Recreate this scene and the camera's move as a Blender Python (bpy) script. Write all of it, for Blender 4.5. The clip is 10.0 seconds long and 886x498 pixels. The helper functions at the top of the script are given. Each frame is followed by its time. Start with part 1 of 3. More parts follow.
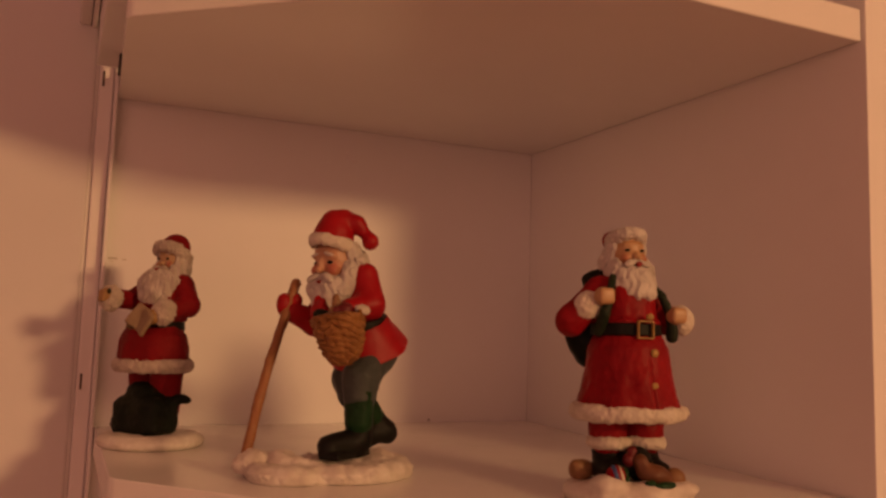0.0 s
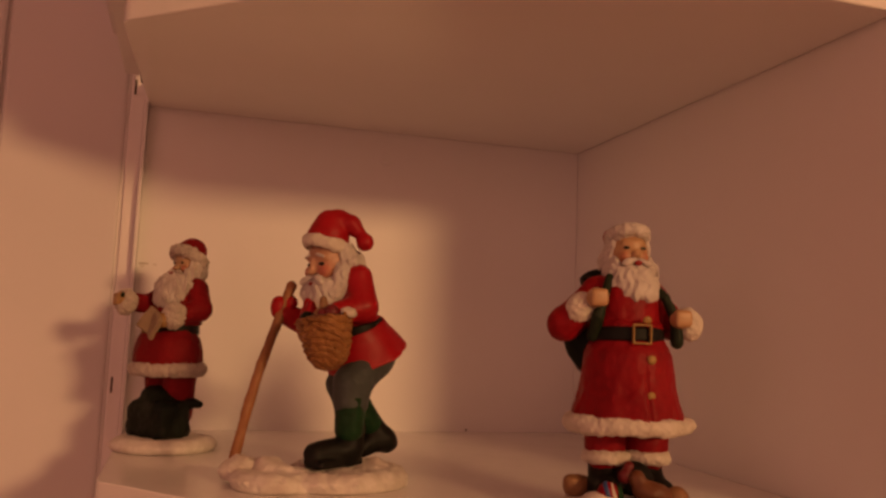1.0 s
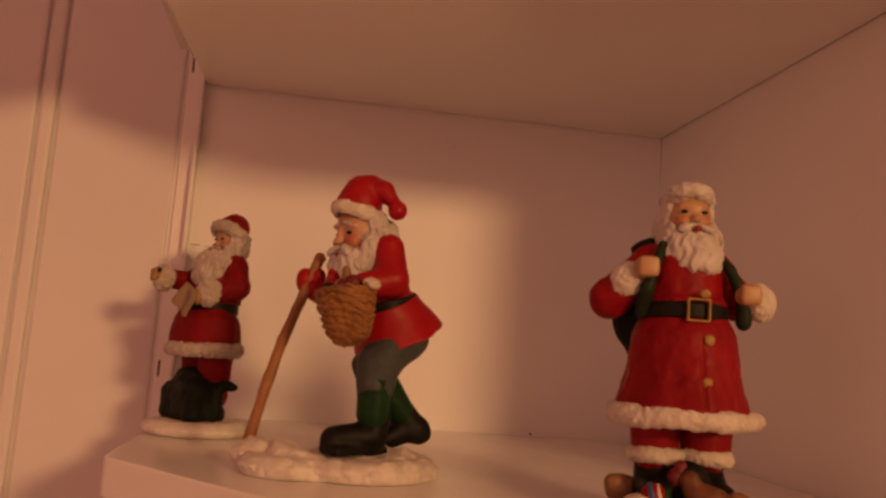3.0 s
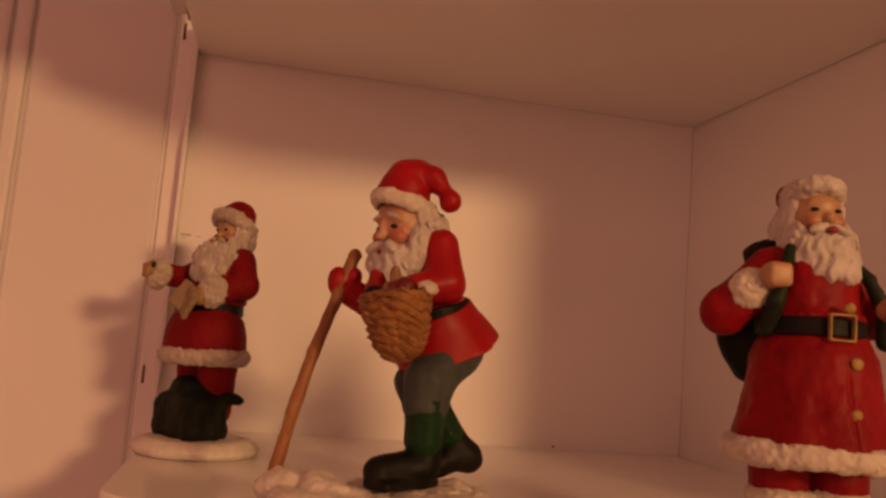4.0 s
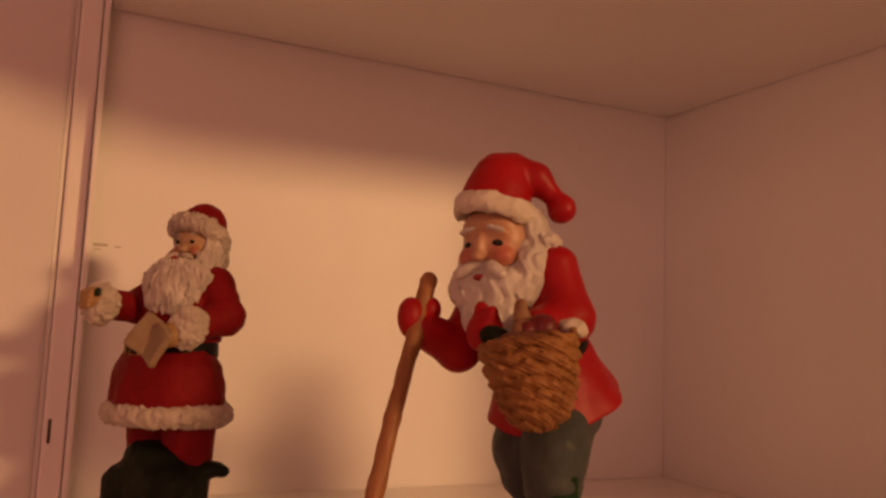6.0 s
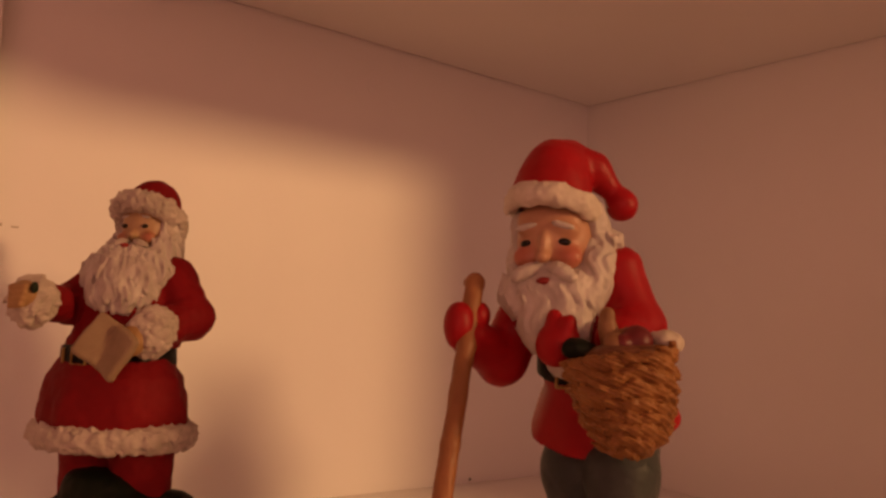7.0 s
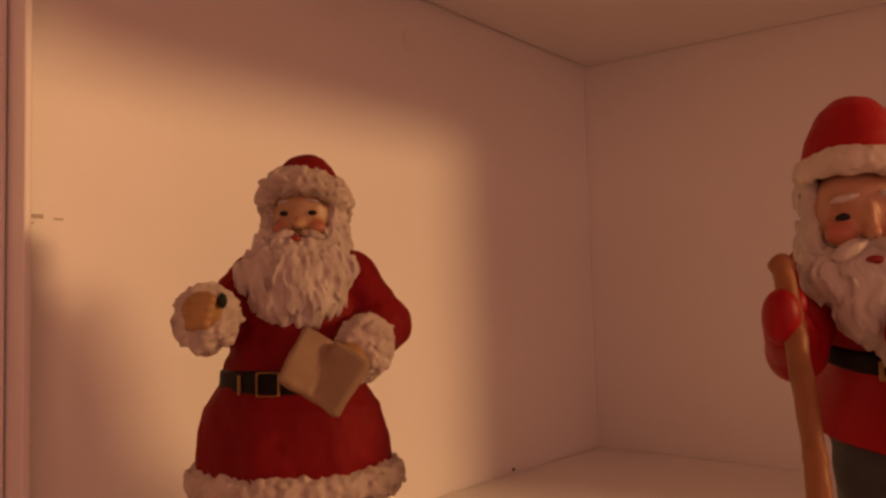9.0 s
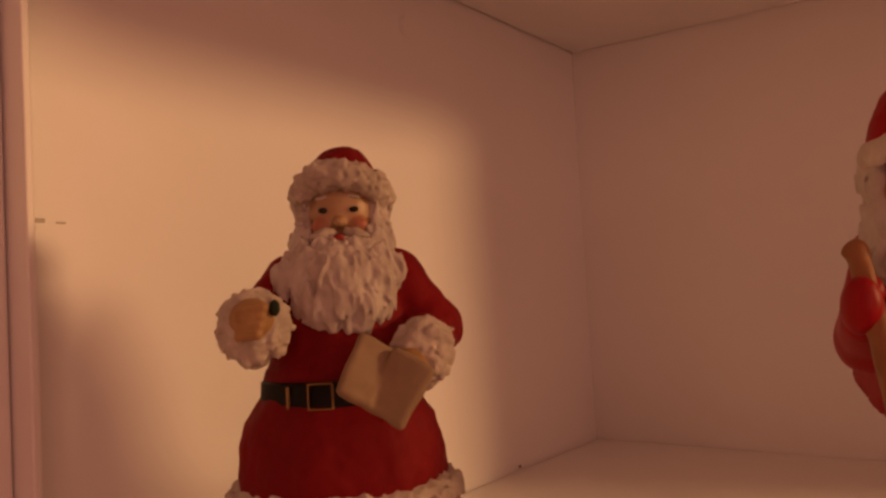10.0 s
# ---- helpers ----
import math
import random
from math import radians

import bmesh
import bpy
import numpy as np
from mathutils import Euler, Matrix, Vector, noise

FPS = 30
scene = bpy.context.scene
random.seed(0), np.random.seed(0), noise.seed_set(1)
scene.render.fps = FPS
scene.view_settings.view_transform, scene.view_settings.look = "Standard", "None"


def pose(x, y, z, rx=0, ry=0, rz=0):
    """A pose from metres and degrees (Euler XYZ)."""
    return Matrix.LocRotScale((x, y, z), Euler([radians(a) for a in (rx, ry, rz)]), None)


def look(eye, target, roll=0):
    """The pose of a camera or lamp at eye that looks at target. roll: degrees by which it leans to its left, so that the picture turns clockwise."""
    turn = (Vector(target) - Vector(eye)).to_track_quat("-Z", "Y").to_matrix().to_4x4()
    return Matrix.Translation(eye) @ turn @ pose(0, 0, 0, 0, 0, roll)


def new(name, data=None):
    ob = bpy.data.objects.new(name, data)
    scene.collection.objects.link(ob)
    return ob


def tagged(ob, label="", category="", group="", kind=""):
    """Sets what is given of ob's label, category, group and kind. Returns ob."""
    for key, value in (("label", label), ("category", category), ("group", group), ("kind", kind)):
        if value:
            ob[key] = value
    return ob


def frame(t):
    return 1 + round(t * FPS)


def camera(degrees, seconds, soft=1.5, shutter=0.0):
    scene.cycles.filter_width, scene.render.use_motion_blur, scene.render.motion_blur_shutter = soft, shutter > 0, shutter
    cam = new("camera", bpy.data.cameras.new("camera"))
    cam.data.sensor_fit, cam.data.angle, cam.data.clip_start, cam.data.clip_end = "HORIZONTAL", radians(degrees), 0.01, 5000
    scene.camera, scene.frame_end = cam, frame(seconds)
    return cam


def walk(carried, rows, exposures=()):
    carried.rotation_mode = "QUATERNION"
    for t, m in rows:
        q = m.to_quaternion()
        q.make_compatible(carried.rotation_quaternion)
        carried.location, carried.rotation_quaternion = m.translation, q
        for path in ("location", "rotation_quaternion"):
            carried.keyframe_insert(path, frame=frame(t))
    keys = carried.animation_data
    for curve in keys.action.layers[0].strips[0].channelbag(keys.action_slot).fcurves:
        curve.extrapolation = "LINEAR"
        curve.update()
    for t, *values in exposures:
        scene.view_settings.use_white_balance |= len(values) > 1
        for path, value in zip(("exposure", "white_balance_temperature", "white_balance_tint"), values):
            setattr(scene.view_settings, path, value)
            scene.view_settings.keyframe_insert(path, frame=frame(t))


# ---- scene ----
# The camera, in front of a small corner shelf, is carried in a slow arc to its left and closer.
cam = camera(55.4, 10.0, soft=2.7)
PATH = [
    (0, (-0.029, -0.152, 1.47), (0.791, 1.659, 1.684), 1.8),
    (0.5, (0.005, -0.154, 1.471), (0.695, 1.711, 1.688), 1.9),
    (1, (0.036, -0.153, 1.469), (0.61, 1.749, 1.699), 2.2),
    (1.5, (0.059, -0.146, 1.463), (0.519, 1.786, 1.695), 2.4),
    (2, (0.085, -0.141, 1.457), (0.453, 1.81, 1.7), 3.0),
    (2.5, (0.089, -0.137, 1.451), (0.389, 1.822, 1.718), 4.0),
    (4, (0.049, -0.051, 1.46), (0.478, 1.888, 1.705), 4.6),
    (4.5, (0.024, -0.025, 1.465), (0.551, 1.889, 1.708), 4.3),
    (5, (0.003, 0.003, 1.467), (0.625, 1.887, 1.719), 3.7),
    (5.5, (-0.008, 0.031, 1.471), (0.696, 1.886, 1.726), 2.7),
    (7, (-0.063, 0.13, 1.483), (1.178, 1.684, 1.691), 2.1),
    (7.5, (-0.082, 0.158, 1.484), (1.275, 1.613, 1.688), 1.5),
    (8, (-0.1, 0.194, 1.488), (1.357, 1.551, 1.681), 0.1),
    (8.5, (-0.106, 0.219, 1.492), (1.408, 1.516, 1.652), -0.9),
    (9, (-0.117, 0.245, 1.491), (1.445, 1.488, 1.624), -1.5),
    (9.5, (-0.12, 0.262, 1.494), (1.49, 1.442, 1.616), -2.6),
    (10, (-0.121, 0.273, 1.494), (1.511, 1.424, 1.602), -3.3),
]
walk(cam, [(t, look(eye, target, roll)) for t, eye, target, roll in PATH], exposures=[(0, -0.30), (2.5, -0.14), (4, -0.08), (5, -0.02), (7, 0.0), (8.5, -0.06), (10, -0.10)])

# ---- light: one warm room lamp high on the far right, an added fill, and what the room throws back ----
world = bpy.data.worlds.new("room_air")
scene.world = world
world.use_nodes = True
world.node_tree.nodes["Background"].inputs[0].default_value = (0.02, 0.012, 0.008, 1)
world.node_tree.nodes["Background"].inputs[1].default_value = 0.1

lamp_data = bpy.data.lights.new("room_lamp", "AREA")
lamp_data.shape, lamp_data.size, lamp_data.size_y = "ELLIPSE", 0.46, 0.27
lamp_data.energy, lamp_data.color = 45.0, (1.0, 0.535, 0.215)
lamp = new("room_lamp", lamp_data)
lamp.matrix_world = look((1.39, -2.55, 2.13), (0.15, 0.4, 1.5))

# wide added fill further off to the left, unseen, dimmer and pinker
soft_data = bpy.data.lights.new("added_fill", "AREA")
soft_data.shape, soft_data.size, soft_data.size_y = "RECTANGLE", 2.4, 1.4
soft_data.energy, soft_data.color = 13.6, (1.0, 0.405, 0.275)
soft_fill = new("added_fill", soft_data)
soft_fill.matrix_world = look((-1.75, -2.05, 1.60), (0.25, 0.4, 1.52))

SHELF = 1.402      # top of the lower shelf
UPPER = 1.6385     # underside of the upper shelf
BACK = 0.5         # face of the back panel
SIDE = 0.352       # face of the side panel
THICK = 0.018


# ---- materials ----
def nodes_of(name):
    m = bpy.data.materials.new(name)
    m.use_nodes = True
    return m, m.node_tree, m.node_tree.nodes["Principled BSDF"]


def link(tree, a, b):
    tree.links.new(a, b)


def noise_node(tree, coords, scale, detail=4.0, rough=0.6):
    n = tree.nodes.new("ShaderNodeTexNoise")
    n.inputs["Scale"].default_value, n.inputs["Detail"].default_value = scale, detail
    n.inputs["Roughness"].default_value = rough
    link(tree, coords, n.inputs["Vector"])
    return n.outputs["Fac"]


def ramp(tree, fac, low, high, a, b):
    r = tree.nodes.new("ShaderNodeValToRGB")
    r.color_ramp.elements[0].position, r.color_ramp.elements[1].position = low, high
    r.color_ramp.elements[0].color, r.color_ramp.elements[1].color = (*a, 1), (*b, 1)
    link(tree, fac, r.inputs["Fac"])
    return r.outputs["Color"]


def mix(tree, fac, a, b, kind="MIX"):
    n = tree.nodes.new("ShaderNodeMix")
    n.data_type, n.blend_type = "RGBA", kind
    for socket, value in ((n.inputs[0], fac), (n.inputs[6], a), (n.inputs[7], b)):
        if isinstance(value, (int, float)):
            socket.default_value = value
        elif isinstance(value, tuple):
            socket.default_value = (*value, 1)
        else:
            link(tree, value, socket)
    return n.outputs[2]


def bump(tree, shader, height, strength, distance):
    b = tree.nodes.new("ShaderNodeBump")
    b.inputs["Strength"].default_value, b.inputs["Distance"].default_value = strength, distance
    link(tree, height, b.inputs["Height"])
    link(tree, b.outputs["Normal"], shader.inputs["Normal"])


def painted(name, dark, light, rough, coarse=60.0, fine=500.0, relief=0.0003, fleck=None, gloss=0.32):
    """Paint on resin or board: two tones at two scales, with a fine relief."""
    m, tree, s = nodes_of(name)
    at = tree.nodes.new("ShaderNodeTexCoord").outputs["Object"]
    big, small = noise_node(tree, at, coarse), noise_node(tree, at, fine, 2.0)
    colour = ramp(tree, big, 0.32, 0.68, dark, light)
    if fleck:
        colour = mix(tree, ramp(tree, small, 0.60, 0.72, (0, 0, 0), (1, 1, 1)), colour, fleck)
    else:
        colour = mix(tree, ramp(tree, small, 0.35, 0.7, (0, 0, 0), (0.35, 0.35, 0.35)), colour, dark)
    link(tree, colour, s.inputs["Base Color"])
    s.inputs["Specular IOR Level"].default_value = gloss
    r = tree.nodes.new("ShaderNodeMapRange")
    r.inputs["To Min"].default_value, r.inputs["To Max"].default_value = rough - 0.08, rough + 0.1
    link(tree, small, r.inputs["Value"])
    link(tree, r.outputs["Result"], s.inputs["Roughness"])
    bump(tree, s, small, 0.35, relief)
    return m


def skin(name, base, blush, cheeks, size):
    """Painted skin with two rosy cheeks brushed on."""
    m, tree, s = nodes_of(name)
    at = tree.nodes.new("ShaderNodeTexCoord").outputs["Object"]
    colour = mix(tree, noise_node(tree, at, 160.0), base, tuple(c * 0.86 for c in base))
    for spot in cheeks:
        d = tree.nodes.new("ShaderNodeVectorMath")
        d.operation = "DISTANCE"
        d.inputs[1].default_value = [c * 0.001 for c in spot]
        link(tree, at, d.inputs[0])
        r = tree.nodes.new("ShaderNodeMapRange")
        r.interpolation_type = "SMOOTHSTEP"
        r.inputs["From Min"].default_value, r.inputs["From Max"].default_value = 0.0, size * 0.001
        r.inputs["To Min"].default_value, r.inputs["To Max"].default_value = 0.8, 0.0
        link(tree, d.outputs["Value"], r.inputs["Value"])
        colour = mix(tree, r.outputs["Result"], colour, blush)
    link(tree, colour, s.inputs["Base Color"])
    s.inputs["Roughness"].default_value = 0.42
    bump(tree, s, noise_node(tree, at, 700.0, 2.0), 0.2, 0.0002)
    return m


def board(name, tone, rough):
    """White melamine board, a little yellowed, with a fine orange-peel and faint smears."""
    m, tree, s = nodes_of(name)
    at = tree.nodes.new("ShaderNodeTexCoord").outputs["Object"]
    big = noise_node(tree, at, 5.0, 5.0)
    colour = ramp(tree, big, 0.3, 0.7, tuple(c * 0.955 for c in tone), tone)
    colour = mix(tree, ramp(tree, noise_node(tree, at, 38.0, 6.0, 0.7), 0.66, 0.76, (0, 0, 0), (0.10, 0.10, 0.10)), colour, tuple(c * 0.75 for c in tone))
    link(tree, colour, s.inputs["Base Color"])
    r = tree.nodes.new("ShaderNodeMapRange")
    r.inputs["To Min"].default_value, r.inputs["To Max"].default_value = rough - 0.06, rough + 0.1
    link(tree, noise_node(tree, at, 22.0, 6.0, 0.7), r.inputs["Value"])
    link(tree, r.outputs["Result"], s.inputs["Roughness"])
    bump(tree, s, noise_node(tree, at, 420.0, 2.0), 0.12, 0.0003)
    return m


WHITE_BOARD = board("white_melamine", (0.90, 0.875, 0.885), 0.42)
SHELF_TOP = board("shelf_melamine", (0.89, 0.86, 0.85), 0.20)
PANEL_PAINT = board("panel_paint", (0.77, 0.735, 0.755), 0.5)
EDGE_BAND = board("edge_band", (0.90, 0.87, 0.87), 0.38)
CAP_PLASTIC = painted("cap_plastic", (0.74, 0.72, 0.68), (0.80, 0.78, 0.74), 0.35)
DARK_GAP = painted("dark_gap", (0.02, 0.014, 0.010), (0.035, 0.025, 0.018), 0.8)
SCUFF = painted("scuff_grey", (0.50, 0.45, 0.41), (0.64, 0.59, 0.55), 0.7)
SLOT_BROWN = painted("slot_brown", (0.07, 0.05, 0.04), (0.12, 0.085, 0.07), 0.7)
ROOM_PAINT = painted("room_paint", (0.70, 0.56, 0.63), (0.74, 0.59, 0.67), 0.8, 2.0, 60.0)
ROOM_FLOOR = painted("room_floor", (0.38, 0.26, 0.22), (0.48, 0.34, 0.29), 0.4, 3.0, 40.0)
ROOM_CEILING = painted("room_ceiling", (0.84, 0.74, 0.84), (0.87, 0.78, 0.87), 0.8, 2.0, 60.0)


# ---- mesh helpers ----
def finish(name, bm, material, parent=None, label=""):
    data = bpy.data.meshes.new(name)
    bm.normal_update()
    bm.to_mesh(data)
    bm.free()
    data.materials.append(material)
    ob = new(name, data)
    ob.parent = parent
    return tagged(ob, label)


def slab(bm, x0, x1, y0, y1, z0, z1, bevel=0.0006):
    """A box with eased edges."""
    made = bmesh.ops.create_cube(bm, size=1, matrix=Matrix.LocRotScale(((x0 + x1) / 2, (y0 + y1) / 2, (z0 + z1) / 2), None, (x1 - x0, y1 - y0, z1 - z0)))
    if bevel:
        edges = list({e for v in made["verts"] for e in v.link_edges})
        bmesh.ops.bevel(bm, geom=edges, offset=bevel, segments=2, affect="EDGES", profile=0.5)
    return bm


def box_part(name, x0, x1, y0, y1, z0, z1, material, parent=None, label="", bevel=0.0006):
    return finish(name, slab(bmesh.new(), x0, x1, y0, y1, z0, z1, bevel), material, parent, label)


def prism(outline, z0, z1, bevel):
    bm = bmesh.new()
    face = bm.faces.new([bm.verts.new((x, y, z0)) for x, y in outline])
    top = bmesh.ops.extrude_face_region(bm, geom=[face])
    bmesh.ops.translate(bm, vec=(0, 0, z1 - z0), verts=[g for g in top["geom"] if isinstance(g, bmesh.types.BMVert)])
    bmesh.ops.recalc_face_normals(bm, faces=bm.faces)
    rim = [e for e in bm.edges if abs(e.verts[0].co.z - e.verts[1].co.z) < 1e-6]
    bmesh.ops.bevel(bm, geom=rim, offset=bevel, segments=2, affect="EDGES", profile=0.5)
    return bm


def rounded(points, radii, steps=8):
    """A closed outline whose corners are rounded by the given radii."""
    out = []
    for i, (p, r) in enumerate(zip(points, radii)):
        p, a, b = Vector(p), Vector(points[i - 1]), Vector(points[(i + 1) % len(points)])
        if not r:
            out.append(p)
            continue
        u, v = (a - p).normalized(), (b - p).normalized()
        half = u.angle(v) / 2
        reach, centre = r / math.tan(half), p + (u + v).normalized() * (r / math.sin(half))
        start, stop = p + u * reach - centre, p + v * reach - centre
        for k in range(steps + 1):
            w = start.lerp(stop, k / steps)
            out.append(centre + w.normalized() * r)
    return out


# ---- the room round it ----
def room_wall(name, *extent):
    return tagged(box_part(name, *extent, ROOM_PAINT, None, "", 0.0), "plain warm-painted room wall", "wall", kind="structure")


tagged(box_part("floor", -3.4, 2.6, -3.6, 0.56, -0.1, 0.0, ROOM_FLOOR, None, "", 0.0), "brown wooden room floor", "floor", kind="structure")
tagged(box_part("ceiling", -3.4, 2.6, -3.6, 0.56, 2.5, 2.6, ROOM_CEILING, None, "", 0.0), "pale painted room ceiling", "ceiling", kind="structure")
room_wall("wall_north", -3.4, 2.6, 0.56, 0.66, -0.1, 2.6)
room_wall("wall_south", -3.4, 2.6, -3.7, -3.6, -0.1, 2.6)
room_wall("wall_west", -3.5, -3.4, -3.7, 0.66, -0.1, 2.6)
room_wall("wall_east", 2.6, 2.7, -3.7, 0.66, -0.1, 2.6)

# ---- white panelling left of the shelf unit ----
panelling = tagged(new("wall_panelling"), "white painted wall panelling of upright boards and narrow battens", "panelling", kind="structure")
x = -0.0145
for k in range(6):
    right, left = x - 0.0012, x - 0.0840
    box_part("panel_board", left, right, BACK, 0.5599, 0.0, 2.5, PANEL_PAINT, panelling, "", 0.0022)
    box_part("batten", left - 0.0120, left - 0.0022, BACK - 0.0012, 0.5599, 0.0, 2.5, PANEL_PAINT, panelling, "", 0.0022)
    box_part("backing", left - 0.0140, right + 0.0005, BACK + 0.0032, 0.5595, 0.0, 2.5, PANEL_PAINT, panelling, "", 0.0)
    x = left - 0.0135

# ---- corner shelf unit ----
unit = tagged(new("corner_shelf_unit"), "white laminate corner shelf unit with open chamfered shelves", "shelf unit")
box_part("back_panel", -0.0004, SIDE - 0.0001, BACK, BACK + 0.016, 0.9, 2.2, WHITE_BOARD, unit)
box_part("side_panel", SIDE, SIDE + 0.018, 0.152, BACK + 0.016, 0.9, 2.2, EDGE_BAND, unit)
box_part("edge_strip", -0.0134, -0.0034, BACK - 0.0008, BACK + 0.016, 0.9, 2.2, EDGE_BAND, unit, "narrow white cover strip with slots", 0.0012)
box_part("edge_lip", -0.0029, -0.0004, BACK - 0.0100, BACK + 0.016, 0.9, 2.2, WHITE_BOARD, unit, "thin white lip of the back panel", 0.0006)
box_part("strip_bead", -0.0168, -0.0136, BACK + 0.0022, BACK + 0.016, 0.9, 2.2, EDGE_BAND, unit, "", 0.0010)
box_part("strip_fillet", -0.0036, -0.0002, BACK + 0.0020, BACK + 0.016, 0.9, 2.2, EDGE_BAND, unit, "", 0.0)
box_part("joint_backing", -0.02, SIDE + 0.01, BACK + 0.0162, 0.5595, 0.9, 2.2, WHITE_BOARD, unit, "", 0.0)


DROOP = 0.022      # the lower shelf hangs down a little towards its front


def shelf_top(y):
    return SHELF - DROOP * (BACK - y)


def shelf(name, z, chamfer_y, chamfer_x, front, label, droop=0.0, corner_x=0.0):
    corners = [(0.0004, BACK - 0.0012), (SIDE - 0.0012, BACK - 0.0012), (SIDE - 0.0012, front), (chamfer_x, front), (corner_x, chamfer_y)]
    bm = prism(rounded(corners, (0, 0, 0, 0.012, 0.012)), z, z + THICK, 0.0008)
    for v in bm.verts:
        v.co.z -= droop * (BACK - v.co.y)
    finish(name, bm, SHELF_TOP, unit, label)


shelf("lower_shelf", SHELF - THICK, 0.300, 0.135, 0.158, "glossy white shelf board with a rounded chamfer", DROOP)
shelf("upper_shelf", UPPER, 0.318, 0.176, 0.1545, "white shelf board with a rounded chamfer", 0.0085, -0.007)
shelf("bottom_shelf", SHELF - 0.26, 0.320, 0.175, 0.157, "white shelf board")
shelf("top_shelf", UPPER + 0.24, 0.313, 0.175, 0.157, "white shelf board")


def slot(z, height):
    box_part("slot", -0.0112, -0.0098, BACK - 0.0012, BACK + 0.002, z - height / 2, z + height / 2, SLOT_BROWN, unit, "dark narrow slot", 0.0)


slot(1.652, 0.011)
slot(1.433, 0.011)


def disc(name, centre, radius, depth, material, parent, label, axis="y"):
    bm = bmesh.new()
    turn = Matrix.Rotation(radians(90), 4, "X") if axis == "y" else Matrix.Identity(4)
    bmesh.ops.create_cone(bm, cap_ends=True, segments=40, radius1=radius, radius2=radius * 0.9, depth=depth, matrix=Matrix.Translation(centre) @ turn)
    bmesh.ops.bevel(bm, geom=[e for e in bm.edges if len(e.link_faces) == 2 and e.calc_face_angle() > 0.8], offset=depth * 0.3, segments=2, affect="EDGES")
    return finish(name, bm, material, parent, label)


disc("screw_cap", (0.182, BACK - 0.0004, 1.617), 0.0058, 0.0026, WHITE_BOARD, unit, "flat white plastic screw cap")
disc("peg_hole", (0.258, BACK - 0.0003, SHELF + 0.0015), 0.0008, 0.0008, DARK_GAP, unit, "tiny dark hole")

# chip in the end of the upper shelf
bm = bmesh.new()
chip = [(0.428, 1.6405), (0.4460, 1.6405), (0.449, 1.646), (0.4420, 1.650), (0.4450, 1.654), (0.4380, 1.6555), (0.434, 1.650), (0.430, 1.645)]
face = bm.faces.new([bm.verts.new((-0.0036, y, z)) for y, z in chip])
grown = bmesh.ops.extrude_face_region(bm, geom=[face])
bmesh.ops.translate(bm, vec=(0.0030, 0, 0), verts=[g for g in grown["geom"] if isinstance(g, bmesh.types.BMVert)])
bmesh.ops.recalc_face_normals(bm, faces=bm.faces)
finish("chip", bm, DARK_GAP, unit, "dark chipped spot in the board's end")

# scuff marks on the back panel
for dx, dz, w, h in ((0.0045, 0.0, 0.0065, 0.0013), (0.0125, -0.0005, 0.003, 0.0006), (0.0035, -0.0022, 0.003, 0.0005)):
    box_part("scuff", dx - w / 2, dx + w / 2, BACK - 0.0003, BACK + 0.001, 1.5212 + dz - h / 2, 1.5212 + dz + h / 2, SCUFF, unit, "short grey scuff mark", 0.0002)

# ledge that runs out from the wall above the unit's left end
ledge = tagged(new("end_panel"), "white profiled rail above the shelf, carried up unseen as a light-blocking panel", "end panel", kind="structure")
# carried up to 2.2 and outward, unseen, to keep light off the panelling
box_part("rail_lip", -0.0295, -0.0215, 0.13, BACK - 0.0002, 1.690, 2.2, PANEL_PAINT, ledge, "", 0.0015)
box_part("rail_bead", -0.0210, -0.0175, 0.13, BACK - 0.0002, 1.6885, 2.2, EDGE_BAND, ledge, "", 0.0012)
box_part("rail_board", -0.0170, -0.0012, 0.13, BACK - 0.0090, 1.6915, 2.2, PANEL_PAINT, ledge, "", 0.0008)
# added filler that stops light slipping through between shelf and rail
box_part("rail_light_stop", -0.0165, 0.0030, 0.13, 0.472, UPPER + THICK - 0.0032, 1.6912, PANEL_PAINT, ledge, "", 0.0008)


# ---- sculpting: solids blended in millimetres and skinned with an even quad mesh ----
TABLE = np.random.RandomState(7).uniform(-1, 1, (32, 32, 32)).astype(np.float32)


def vnoise(P, size):
    """Smooth noise from -1 to 1, with grains of the given size (one number, or one for each axis)."""
    Q = P / np.asarray(size, np.float32) + 100.3
    I = np.floor(Q).astype(np.int32)
    f = Q - I
    f = f * f * (3 - 2 * f)
    total = 0
    for a in (0, 1):
        for b in (0, 1):
            for c in (0, 1):
                w = (f[:, 0] if a else 1 - f[:, 0]) * (f[:, 1] if b else 1 - f[:, 1]) * (f[:, 2] if c else 1 - f[:, 2])
                total = total + w * TABLE[(I[:, 0] + a) & 31, (I[:, 1] + b) & 31, (I[:, 2] + c) & 31]
    return total


def turned(rot):
    return np.array(Euler([radians(a) for a in rot]).to_matrix(), np.float32)


def ell(c, r, rot=(0, 0, 0)):
    c, r, m = np.array(c, np.float32), np.array(r, np.float32), turned(rot)

    def f(P):
        q = (P - c) @ m
        k0 = np.linalg.norm(q / r, axis=1)
        k1 = np.linalg.norm(q / (r * r), axis=1)
        return k0 * (k0 - 1) / np.maximum(k1, 1e-6)
    return f, c - r.max(), c + r.max()


def cap(a, b, ra, rb):
    a, b = np.array(a, np.float32), np.array(b, np.float32)
    r = max(ra, rb)

    def f(P):
        d = b - a
        h = np.clip((P - a) @ d / (d @ d), 0, 1)
        return np.linalg.norm(P - a - h[:, None] * d, axis=1) - (ra + (rb - ra) * h)
    return f, np.minimum(a, b) - r, np.maximum(a, b) + r


